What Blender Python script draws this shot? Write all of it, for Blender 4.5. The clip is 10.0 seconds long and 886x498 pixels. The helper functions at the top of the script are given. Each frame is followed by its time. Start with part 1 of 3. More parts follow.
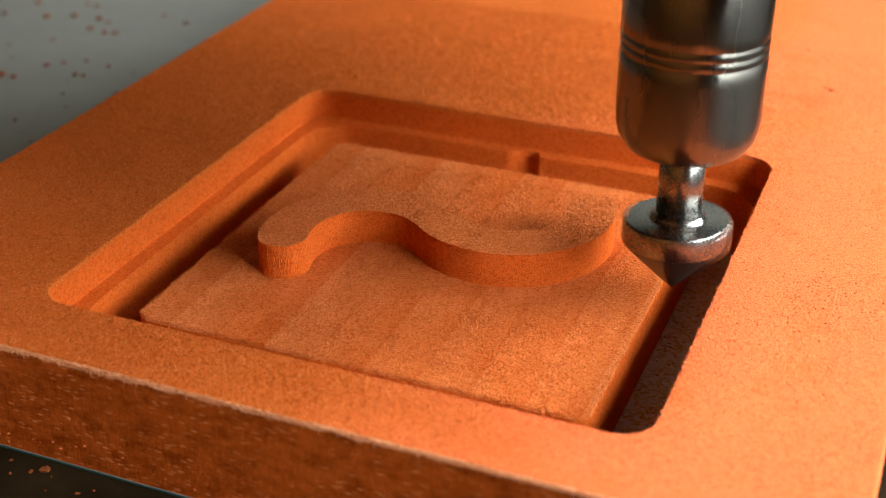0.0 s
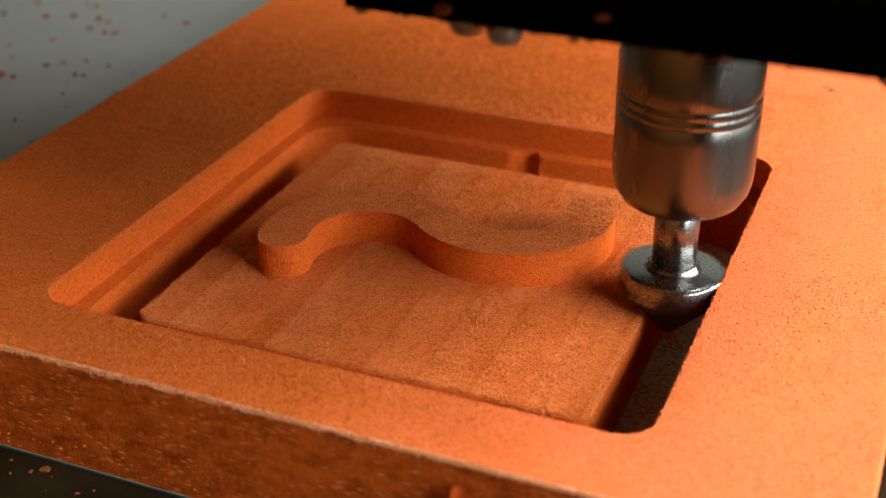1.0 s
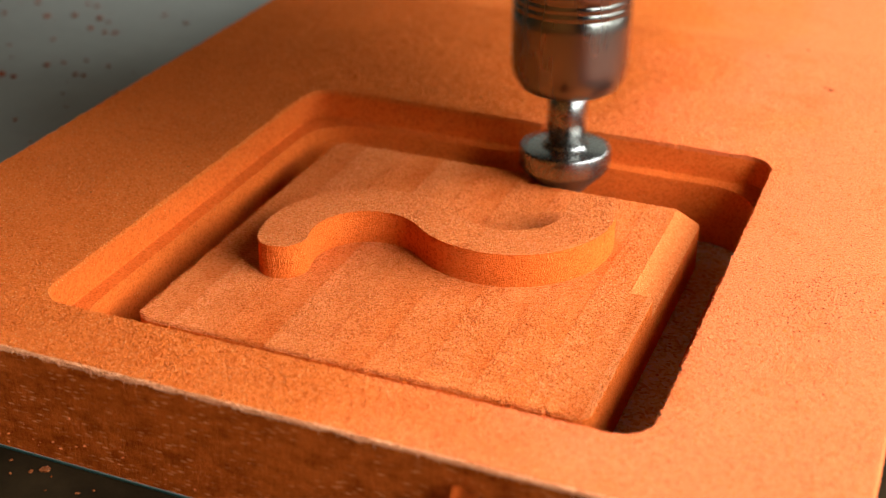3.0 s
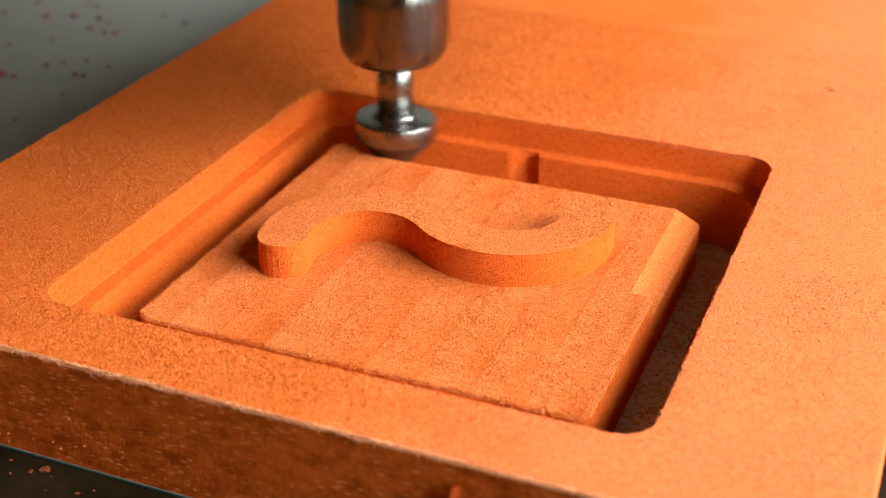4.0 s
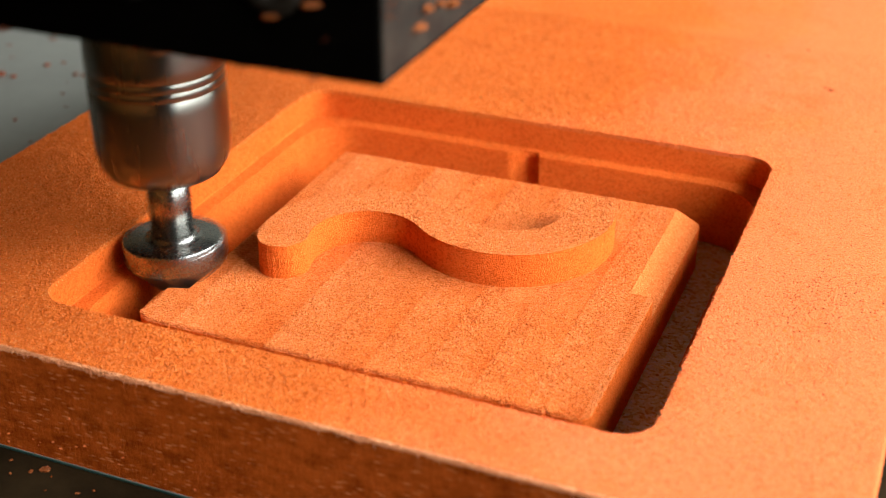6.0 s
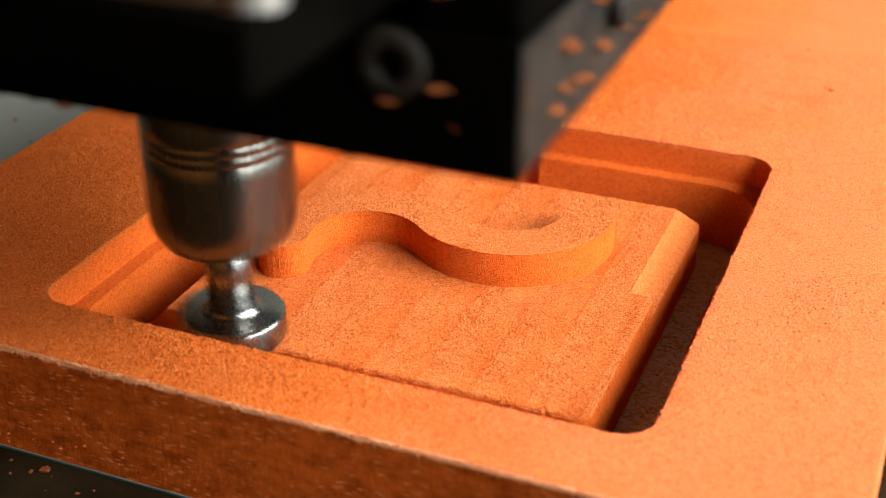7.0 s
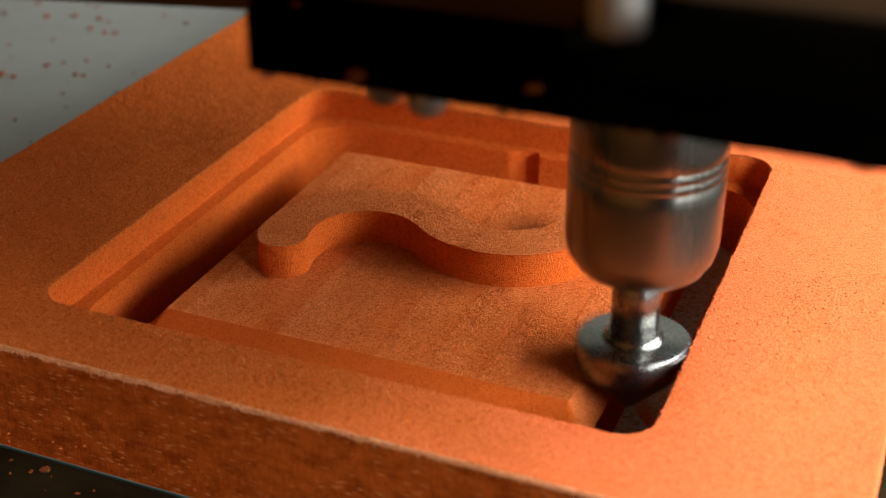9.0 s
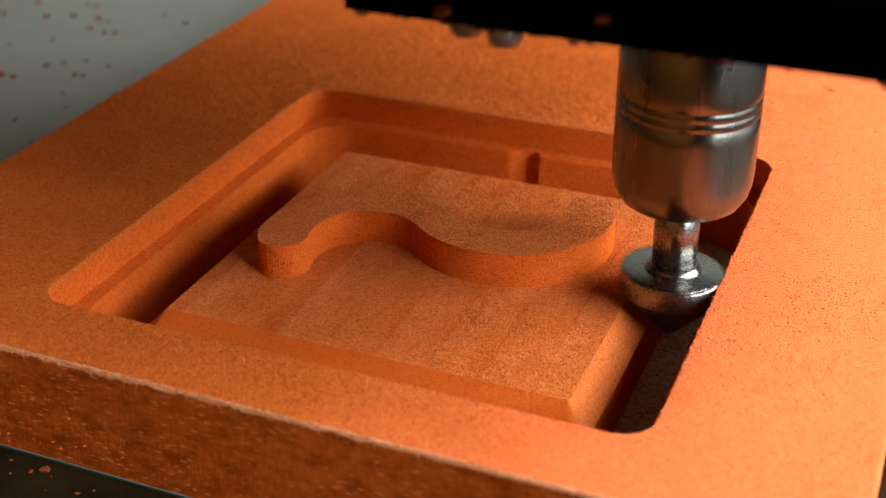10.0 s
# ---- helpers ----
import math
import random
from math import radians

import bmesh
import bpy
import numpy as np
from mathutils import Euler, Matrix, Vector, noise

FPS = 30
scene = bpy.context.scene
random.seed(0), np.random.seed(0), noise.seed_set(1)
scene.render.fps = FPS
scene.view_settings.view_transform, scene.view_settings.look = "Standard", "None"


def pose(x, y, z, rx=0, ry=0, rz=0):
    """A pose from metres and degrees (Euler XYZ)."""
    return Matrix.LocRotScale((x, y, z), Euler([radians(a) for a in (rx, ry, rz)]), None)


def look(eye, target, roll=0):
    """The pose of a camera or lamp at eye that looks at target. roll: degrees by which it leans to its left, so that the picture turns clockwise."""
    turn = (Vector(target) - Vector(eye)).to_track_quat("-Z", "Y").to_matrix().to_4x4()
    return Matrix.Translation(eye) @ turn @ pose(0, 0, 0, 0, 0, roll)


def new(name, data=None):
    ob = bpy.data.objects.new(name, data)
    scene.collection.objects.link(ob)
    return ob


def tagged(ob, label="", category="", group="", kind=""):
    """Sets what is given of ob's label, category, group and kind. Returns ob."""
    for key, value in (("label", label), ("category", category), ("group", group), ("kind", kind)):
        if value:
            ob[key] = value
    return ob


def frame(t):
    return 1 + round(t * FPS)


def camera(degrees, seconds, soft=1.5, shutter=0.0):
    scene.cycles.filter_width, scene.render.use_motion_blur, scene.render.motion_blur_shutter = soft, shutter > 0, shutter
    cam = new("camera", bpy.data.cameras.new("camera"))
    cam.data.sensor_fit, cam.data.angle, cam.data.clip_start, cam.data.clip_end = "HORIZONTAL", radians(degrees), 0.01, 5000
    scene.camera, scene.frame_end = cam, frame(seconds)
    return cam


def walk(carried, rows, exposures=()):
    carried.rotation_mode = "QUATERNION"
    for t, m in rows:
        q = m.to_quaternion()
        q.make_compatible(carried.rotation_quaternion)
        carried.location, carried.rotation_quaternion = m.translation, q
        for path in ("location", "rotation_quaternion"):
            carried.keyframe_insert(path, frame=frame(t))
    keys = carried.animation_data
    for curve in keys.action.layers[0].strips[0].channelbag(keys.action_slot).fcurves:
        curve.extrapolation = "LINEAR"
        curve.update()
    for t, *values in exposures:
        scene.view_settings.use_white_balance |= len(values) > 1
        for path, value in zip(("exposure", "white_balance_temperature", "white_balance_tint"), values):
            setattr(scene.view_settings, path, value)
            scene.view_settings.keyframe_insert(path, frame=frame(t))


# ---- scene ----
MM = 0.001
SECONDS = 10.0
EYE = Vector((0.0862, -0.2080, 0.1378))
AHEAD = Vector((-0.33314, 0.81301, -0.47753))

# ---- camera: fixed on a stand
cam = camera(36.61, SECONDS, soft=0.75, shutter=1.0)
cam.data.dof.use_dof = True
cam.data.dof.focus_distance = 0.243
cam.data.dof.aperture_fstop = 18.0
VIEW = look(EYE, EYE + AHEAD, 0.05)
walk(cam, [(0.0, VIEW), (SECONDS, VIEW)], exposures=[(0.0, 0.3), (SECONDS, 0.3)])

# ---- light: one big window at the right of the machine, dim room
world = bpy.data.worlds.new("world")
scene.world = world
world.use_nodes = True
sky = world.node_tree.nodes.new("ShaderNodeTexSky")
sky.sky_type = "NISHITA"
sky.sun_disc = False
sky.sun_elevation = radians(35)
sky.sun_rotation = radians(180)
back = world.node_tree.nodes["Background"]
world.node_tree.links.new(sky.outputs[0], back.inputs[0])
back.inputs[1].default_value = 0.05

WIN = dict(x=0.60, y0=-0.42, y1=0.52, z0=0.19, z1=0.765)
lamp = bpy.data.lights.new("window_light", "AREA")
lamp.shape, lamp.size, lamp.size_y = "RECTANGLE", 0.90, 0.57
lamp.energy = 26.0
lamp.color = (1.0, 1.0, 0.99)
lamp_ob = new("window_light", lamp)
lamp_ob.matrix_world = look((WIN["x"] - 0.01, (WIN["y0"] + WIN["y1"]) / 2, (WIN["z0"] + WIN["z1"]) / 2), (-1, (WIN["y0"] + WIN["y1"]) / 2, (WIN["z0"] + WIN["z1"]) / 2))


# ---- materials
def material(name):
    m = bpy.data.materials.new(name)
    m.use_nodes = True
    return m, m.node_tree.nodes, m.node_tree.links, m.node_tree.nodes["Principled BSDF"]


def scaled(nodes, links, scale, stretch=(1, 1, 1)):
    geo = nodes.new("ShaderNodeNewGeometry")
    mul = nodes.new("ShaderNodeVectorMath")
    mul.operation = "MULTIPLY"
    mul.inputs[1].default_value = [scale * s for s in stretch]
    links.new(geo.outputs["Position"], mul.inputs[0])
    return mul.outputs[0]


def noise_of(nodes, links, scale, stretch=(1, 1, 1), detail=3.0, rough=0.6):
    n = nodes.new("ShaderNodeTexNoise")
    n.inputs["Scale"].default_value = 1.0
    n.inputs["Detail"].default_value = detail
    n.inputs["Roughness"].default_value = rough
    links.new(scaled(nodes, links, scale, stretch), n.inputs["Vector"])
    return n.outputs["Fac"]


def ramp_of(nodes, links, fac, stops):
    r = nodes.new("ShaderNodeValToRGB")
    while len(r.color_ramp.elements) < len(stops):
        r.color_ramp.elements.new(0.5)
    for e, (p, c) in zip(r.color_ramp.elements, stops):
        e.position, e.color = p, (*c, 1)
    links.new(fac, r.inputs[0])
    return r.outputs[0]


def mix_of(nodes, links, a, b, fac, mode="MULTIPLY"):
    m = nodes.new("ShaderNodeMix")
    m.data_type, m.blend_type = "RGBA", mode
    if isinstance(fac, float):
        m.inputs["Factor"].default_value = fac
    else:
        links.new(fac, m.inputs["Factor"])
    links.new(a, m.inputs["A"])
    links.new(b, m.inputs["B"])
    return m.outputs["Result"]


def bump_of(nodes, links, height, strength, distance, normal=None):
    b = nodes.new("ShaderNodeBump")
    b.inputs["Strength"].default_value = strength
    b.inputs["Distance"].default_value = distance
    links.new(height, b.inputs["Height"])
    if normal is not None:
        links.new(normal, b.inputs["Normal"])
    return b.outputs[0]


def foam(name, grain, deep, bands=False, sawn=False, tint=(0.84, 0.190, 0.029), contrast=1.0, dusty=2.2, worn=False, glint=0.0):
    """Orange tooling foam: grainy cells, faint stains; bands of milling passes, or a streaked and specked sawn side."""
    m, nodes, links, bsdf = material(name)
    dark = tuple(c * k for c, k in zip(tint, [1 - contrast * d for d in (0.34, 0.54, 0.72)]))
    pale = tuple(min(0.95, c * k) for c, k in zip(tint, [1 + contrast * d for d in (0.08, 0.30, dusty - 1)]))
    # torn cells: each has its own tone and stands out as a small round grain
    fuzz = noise_of(nodes, links, 3200 * grain, detail=3.0, rough=0.85)
    vor = nodes.new("ShaderNodeTexVoronoi")
    vor.inputs["Scale"].default_value = 1.0
    links.new(scaled(nodes, links, 3300 * grain), vor.inputs["Vector"])
    split = nodes.new("ShaderNodeSeparateColor")
    links.new(vor.outputs["Color"], split.inputs[0])
    tone = nodes.new("ShaderNodeMix")
    tone.inputs["Factor"].default_value = 0.45
    links.new(fuzz, tone.inputs["A"])
    links.new(split.outputs[0], tone.inputs["B"])
    col = ramp_of(nodes, links, tone.outputs["Result"], [(0.24, dark), (0.44, tint), (0.74, pale)])
    if glint:
        # glints painted in: a pale colour on single torn cell walls
        near = ramp_of(nodes, links, vor.outputs["Distance"], [(0.25, (1, 1, 1)), (0.42, (0, 0, 0))])
        pick = ramp_of(nodes, links, split.outputs[1], [(1 - glint, (0, 0, 0)), (1 - glint + 0.08, (0.9, 0.9, 0.9))])
        wall = nodes.new("ShaderNodeRGB")
        wall.outputs[0].default_value = (0.92, 0.38, 0.13, 1)
        col = mix_of(nodes, links, col, wall.outputs[0], mix_of(nodes, links, near, pick, 1.0), "MIX")
    dome = nodes.new("ShaderNodeMath")
    dome.operation = "MULTIPLY_ADD"
    dome.inputs[1].default_value = -0.35
    links.new(vor.outputs["Distance"], dome.inputs[0])
    links.new(fuzz, dome.inputs[2])
    lift = nodes.new("ShaderNodeMath")
    lift.operation = "MULTIPLY_ADD"
    lift.inputs[1].default_value = 0.30
    links.new(split.outputs[2], lift.inputs[0])
    links.new(dome.outputs[0], lift.inputs[2])
    cells = lift.outputs[0]
    blot = noise_of(nodes, links, 45, detail=4.0)
    col = mix_of(nodes, links, col, ramp_of(nodes, links, blot, [(0.3, (0.88, 0.84, 0.80)), (0.65, (1, 1, 1))]), 0.8)
    height = cells
    normal = None
    if bands:
        sep = nodes.new("ShaderNodeSeparateXYZ")
        links.new(scaled(nodes, links, 1.0), sep.inputs[0])
        wob = nodes.new("ShaderNodeMath")
        wob.operation = "MULTIPLY_ADD"
        wob.inputs[1].default_value = 106.4
        wob.inputs[2].default_value = 20.66
        links.new(sep.outputs["X"], wob.inputs[0])
        tri = nodes.new("ShaderNodeMath")
        tri.operation = "FRACT"
        links.new(wob.outputs[0], tri.inputs[0])
        flo = nodes.new("ShaderNodeMath")
        flo.operation = "FLOOR"
        links.new(wob.outputs[0], flo.inputs[0])
        wn = nodes.new("ShaderNodeTexWhiteNoise")
        wn.noise_dimensions = "1D"
        links.new(flo.outputs[0], wn.inputs["W"])
        patch = ramp_of(nodes, links, noise_of(nodes, links, 70, (1, 0.6, 1), detail=3.0), [(0.35, (0.4, 0.4, 0.4)), (0.65, (1, 1, 1))])
        smear = ramp_of(nodes, links, noise_of(nodes, links, 190, (1.6, 0.5, 1), detail=3.0), [(0.34, (0.90, 0.80, 0.70)), (0.52, (1, 1, 1))])
        col = mix_of(nodes, links, col, smear, 0.7)
        band = ramp_of(nodes, links, wn.outputs["Value"], [(0.0, (0.95, 0.80, 0.62)), (1.0, (1, 1, 1))])
        col = mix_of(nodes, links, col, band, patch)
        seam = ramp_of(nodes, links, tri.outputs[0], [(0.0, (0.88, 0.70, 0.50)), (0.05, (1, 1, 1)), (0.45, (0.98, 0.94, 0.88)), (1.0, (0.91, 0.76, 0.58))])
        col = mix_of(nodes, links, col, seam, patch)
    if sawn:
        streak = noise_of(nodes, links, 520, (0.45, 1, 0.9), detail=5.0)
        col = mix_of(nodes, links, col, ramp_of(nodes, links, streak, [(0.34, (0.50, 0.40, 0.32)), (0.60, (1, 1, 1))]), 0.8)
        vor = nodes.new("ShaderNodeTexVoronoi")
        vor.inputs["Scale"].default_value = 1.0
        links.new(scaled(nodes, links, 900, (0.42, 1, 1.9)), vor.inputs["Vector"])
        speck = ramp_of(nodes, links, vor.outputs["Distance"], [(0.14, (0.8, 0.8, 0.8)), (0.32, (0, 0, 0))])
        mask = ramp_of(nodes, links, noise_of(nodes, links, 160, detail=2.0), [(0.36, (0, 0, 0)), (0.56, (1, 1, 1))])
        both = mix_of(nodes, links, speck, mask, 1.0)
        chips = nodes.new("ShaderNodeRGB")
        chips.outputs[0].default_value = (0.90, 0.34, 0.11, 1)
        col = mix_of(nodes, links, col, chips.outputs[0], both, "MIX")
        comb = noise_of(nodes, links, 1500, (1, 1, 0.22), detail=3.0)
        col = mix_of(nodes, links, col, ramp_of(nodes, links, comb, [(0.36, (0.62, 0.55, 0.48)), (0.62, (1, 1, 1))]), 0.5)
        normal = bump_of(nodes, links, comb, 0.5, 0.0005)
    grip = None
    if worn:
        # smoother and paler towards +x, with sparse dark pits left
        sep = nodes.new("ShaderNodeSeparateXYZ")
        links.new(scaled(nodes, links, 1.0), sep.inputs[0])
        low = nodes.new("ShaderNodeMath")
        low.operation = "MULTIPLY_ADD"
        low.inputs[1].default_value = 9.0
        links.new(sep.outputs["X"], low.inputs[0])
        links.new(noise_of(nodes, links, 28, detail=3.0), low.inputs[2])
        along_x = ramp_of(nodes, links, low.outputs[0], [(0.55, (0, 0, 0)), (1.0, (0.5, 0.5, 0.5))])
        pits = noise_of(nodes, links, 1300, detail=1.0)
        film = ramp_of(nodes, links, pits, [(0.33, (0.45, 0.10, 0.025)), (0.39, tuple(c * k for c, k in zip(tint, (0.98, 0.98, 3.1)))), (0.8, tuple(c * k for c, k in zip(tint, (1.0, 1.0, 3.3))))])
        stain = ramp_of(nodes, links, noise_of(nodes, links, 75, detail=3.0), [(0.28, (0.86, 0.72, 0.62)), (0.42, (1, 1, 1))])
        film = mix_of(nodes, links, film, stain, 0.9)
        col = mix_of(nodes, links, col, film, along_x, "MIX")
        inv = nodes.new("ShaderNodeMapRange")
        inv.inputs["To Min"].default_value = 0.8
        inv.inputs["To Max"].default_value = 0.22
        links.new(along_x, inv.inputs["Value"])
        grip = inv.outputs[0]
    links.new(col, bsdf.inputs["Base Color"])
    bsdf.inputs["Roughness"].default_value = 0.95
    bsdf.inputs["Specular IOR Level"].default_value = 0.02
    bump = bump_of(nodes, links, height, 0.75, deep, normal)
    if grip is not None:
        links.new(grip, bump.node.inputs["Strength"])
    links.new(bump, bsdf.inputs["Normal"])
    return m


def plain(name, colour, rough=0.5, metal=0.0, mottle=0.25, scale=60, relief=0.0, stretch=(1, 1, 1), gloss=0.5, turned=0.0):
    m, nodes, links, bsdf = material(name)
    bsdf.inputs["Specular IOR Level"].default_value = gloss
    if turned:
        tan = nodes.new("ShaderNodeTangent")
        tan.direction_type, tan.axis = "RADIAL", "Z"
        links.new(tan.outputs[0], bsdf.inputs["Tangent"])
        bsdf.inputs["Anisotropic"].default_value = turned
        bsdf.inputs["Anisotropic Rotation"].default_value = 0.25
    fac = noise_of(nodes, links, scale, stretch, detail=5.0)
    low = tuple(c * (1 - mottle) for c in colour)
    high = tuple(min(1, c * (1 + mottle)) for c in colour)
    links.new(ramp_of(nodes, links, fac, [(0.3, low), (0.7, high)]), bsdf.inputs["Base Color"])
    bsdf.inputs["Metallic"].default_value = metal
    fine = noise_of(nodes, links, scale * 6, stretch, detail=3.0)
    rr = nodes.new("ShaderNodeMapRange")
    rr.inputs["To Min"].default_value = max(0.03, rough * 0.75)
    rr.inputs["To Max"].default_value = min(1, rough * 1.25)
    links.new(fine, rr.inputs["Value"])
    links.new(rr.outputs[0], bsdf.inputs["Roughness"])
    if relief:
        links.new(bump_of(nodes, links, fine, 0.6, relief), bsdf.inputs["Normal"])
    return m


FOAM_RAW = foam("raw_foam", 0.80, 0.0014, contrast=0.65, dusty=2.2, worn=True, glint=0.30)
FOAM_RIDGE = foam("ridge_foam", 0.78, 0.0014, tint=(0.86, 0.228, 0.052), contrast=0.65, dusty=2.3, glint=0.45)
FOAM_MILLED = foam("milled_foam", 0.80, 0.0013, bands=True, tint=(0.86, 0.236, 0.056), contrast=0.7, dusty=2.3, glint=0.45)
FOAM_WALL = foam("cut_foam_wall", 0.85, 0.0012, tint=(0.89, 0.174, 0.025), contrast=0.6, dusty=1.7, glint=0.06)
# One chamfer cut, two tints: shade in the darker, window light in the lighter.
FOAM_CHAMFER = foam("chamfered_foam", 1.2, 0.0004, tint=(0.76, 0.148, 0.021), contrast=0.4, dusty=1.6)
LIT_CHAMFER = foam("lit_chamfer", 1.0, 0.0009, tint=(0.82, 0.198, 0.044), contrast=0.7, dusty=1.8, glint=0.35)
# Sawn side: one tint, darker and browner than the raw top's.
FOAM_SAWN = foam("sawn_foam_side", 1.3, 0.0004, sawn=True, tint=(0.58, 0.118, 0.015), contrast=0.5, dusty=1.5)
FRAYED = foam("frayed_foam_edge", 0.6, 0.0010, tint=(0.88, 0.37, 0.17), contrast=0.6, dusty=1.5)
# Foam dust, its tint lifted for the glass bed's reflection.
DUST = foam("brightened_slot_dust", 0.5, 0.0006, tint=(0.62, 0.58, 0.36))
CRUMB = foam("foam_crumb", 1.0, 0.0003, tint=(0.21, 0.062, 0.016))
SIDE_CRUMB = foam("fresh_foam_crumb", 1.0, 0.0003, tint=(0.62, 0.15, 0.03))
BED_CRUMB = foam("dry_foam_crumb", 1.0, 0.0003, tint=(0.26, 0.075, 0.032))
OLD_CRUMB = foam("stale_foam_crumb", 1.0, 0.0003, tint=(0.16, 0.06, 0.03))
STEEL = plain("polished_steel", (0.26, 0.265, 0.25), 0.27, 1.0, 0.04, 300, turned=0.6)
TOOL_DARK = plain("ground_tool_steel", (0.10, 0.095, 0.085), 0.35, 0.8, 0.15, 200)
NUT_STEEL = plain("brushed_steel", (0.20, 0.202, 0.178), 0.28, 1.0, 0.02, 25, stretch=(1, 1, 0.2), turned=0.7)
BOLT = plain("zinc_bolt", (0.30, 0.29, 0.26), 0.42, 0.6, 0.35, 300)
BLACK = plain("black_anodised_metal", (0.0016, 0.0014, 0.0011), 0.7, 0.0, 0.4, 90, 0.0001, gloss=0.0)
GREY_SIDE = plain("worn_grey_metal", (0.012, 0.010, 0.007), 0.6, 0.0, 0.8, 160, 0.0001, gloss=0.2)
MOTOR = plain("brown_grey_housing", (0.088, 0.057, 0.031), 0.8, 0.0, 0.25, 50, gloss=0.03)
SILVER = plain("silver_aluminium", (0.78, 0.78, 0.72), 0.4, 0.1, 0.08, 90)
BED = plain("grey_coated_bed", (0.208, 0.225, 0.204), 0.42, 0.0, 0.10, 30)
BED_EDGE = plain("green_glass_edge", (0.03, 0.075, 0.065), 0.3, 0.0, 0.2, 120)
DARK_TABLE = plain("black_table", (0.016, 0.010, 0.004), 0.75, 0.0, 0.4, 80, 0.0002, gloss=0.05)
# Unseen south wall, saturated so that its bounce warms the shaded foam.
BOUNCE_WALL = plain("warm_bounce_wall", (0.38, 0.125, 0.016), 0.8, 0.0, 0.12, 6)
# Unseen walls, and the ceiling below: brown tints added to warm the fill.
WALL = plain("warm_wall_tint", (0.090, 0.053, 0.017), 0.8, 0.0, 0.08, 6)
# Unseen north wall, pale to brighten the cutter's top by reflection.
REFLECTOR_WALL = plain("pale_reflector_wall", (0.42, 0.45, 0.40), 0.8, 0.0, 0.06, 6)
CEILING = plain("ceiling_paint", (0.12, 0.075, 0.026), 0.85, 0.0, 0.06, 5)
FLOOR = plain("concrete_floor", (0.12, 0.11, 0.10), 0.7, 0.0, 0.2, 9)
FRAME = plain("white_window_paint", (0.7, 0.7, 0.68), 0.4, 0.0, 0.05, 20)


# ---- mesh helpers
def part(name, bm, mats, parent=None, label="", smooth=False):
    me = bpy.data.meshes.new(name)
    bm.normal_update()
    bm.to_mesh(me)
    bm.free()
    for m in (mats if isinstance(mats, (list, tuple)) else [mats]):
        me.materials.append(m)
    if smooth:
        for p in me.polygons:
            p.use_smooth = True
    ob = new(name, me)
    if parent is not None:
        ob.parent = parent
    if label:
        ob["label"] = label
    return ob


def empty(name, m=None):
    ob = new(name)
    ob.empty_display_size = 0.01
    if m is not None:
        ob.matrix_world = m
    return ob


def box_bm(x0, x1, y0, y1, z0, z1, bevel=0.0, bm=None):
    bm = bm or bmesh.new()
    made = bmesh.ops.create_cube(bm, size=1.0)["verts"]
    for v in made:
        v.co = ((x0 + x1) / 2 + v.co.x * (x1 - x0), (y0 + y1) / 2 + v.co.y * (y1 - y0), (z0 + z1) / 2 + v.co.z * (z1 - z0))
    if bevel:
        edges = {e for v in made for e in v.link_edges}
        bmesh.ops.bevel(bm, geom=list(edges), offset=bevel, segments=2, affect="EDGES", profile=0.6)
    return bm


def lathe_bm(profile, seg=64, shape=None):
    """A body turned about z from (radius, height) pairs; shape(angle, r, z) may change a radius."""
    bm = bmesh.new()
    rings = []
    for r, z in profile:
        ring = []
        for i in range(seg):
            a = 2 * math.pi * i / seg
            k = shape(a, r, z) if shape else r
            ring.append(bm.verts.new((k * math.cos(a), k * math.sin(a), z)))
        rings.append(ring)
    for lo, hi in zip(rings, rings[1:]):
        for i in range(seg):
            j = (i + 1) % seg
            bm.faces.new((lo[i], lo[j], hi[j], hi[i]))
    bm.faces.new(rings[0][::-1])
    bm.faces.new(rings[-1])
    for f in bm.faces:
        f.smooth = len(f.verts) == 4
    return bm


def rounded(x0, x1, y0, y1, r, step_n=110, corner_n=10):
    """Points round a rounded rectangle, anticlockwise from the near right corner's end, with equal counts for every size."""
    pts = []
    for cx, cy, a0, nx, ny in ((x1 - r, y0 + r, -90, x1, y1 - r), (x1 - r, y1 - r, 0, x0 + r, y1), (x0 + r, y1 - r, 90, x0, y0 + r), (x0 + r, y0 + r, 180, x1 - r, y0)):
        for i in range(corner_n + 1):
            a = radians(a0 + 90 * i / corner_n)
            pts.append((cx + r * math.cos(a), cy + r * math.sin(a)))
        sx, sy = pts[-1]
        for i in range(1, step_n):
            pts.append((sx + (nx - sx) * i / step_n, sy + (ny - sy) * i / step_n))
    return pts


def ragged(pts, size, seed):
    """A worn copy of a ring of points: each one shifted a little."""
    rnd = random.Random(seed)
    out = []
    for x, y in pts:
        k = size * (1.0 if rnd.random() < 0.85 else 2.2)
        out.append((x + rnd.uniform(-k, k), y + rnd.uniform(-k, k)))
    return out


def stack_bm(levels, mat_index, close_bottom=False, close_top=False, top_mat=0):
    """Joins rings (points, height) of equal counts one after another; one material per band."""
    bm = bmesh.new()
    rings = []
    rnd = random.Random(5)
    for pts, z, wob in levels:
        rings.append([bm.verts.new((x * MM, y * MM, (z + rnd.uniform(-wob, wob)) * MM)) for x, y in pts])
    n = len(rings[0])
    for (lo, hi), mi in zip(zip(rings, rings[1:]), mat_index):
        for i in range(n):
            j = (i + 1) % n
            f = bm.faces.new((lo[i], lo[j], hi[j], hi[i]))
            f.material_index = mi
    if close_top:
        bm.faces.new(rings[-1]).material_index = top_mat
    if close_bottom:
        bm.faces.new(rings[0][::-1])
    return bm


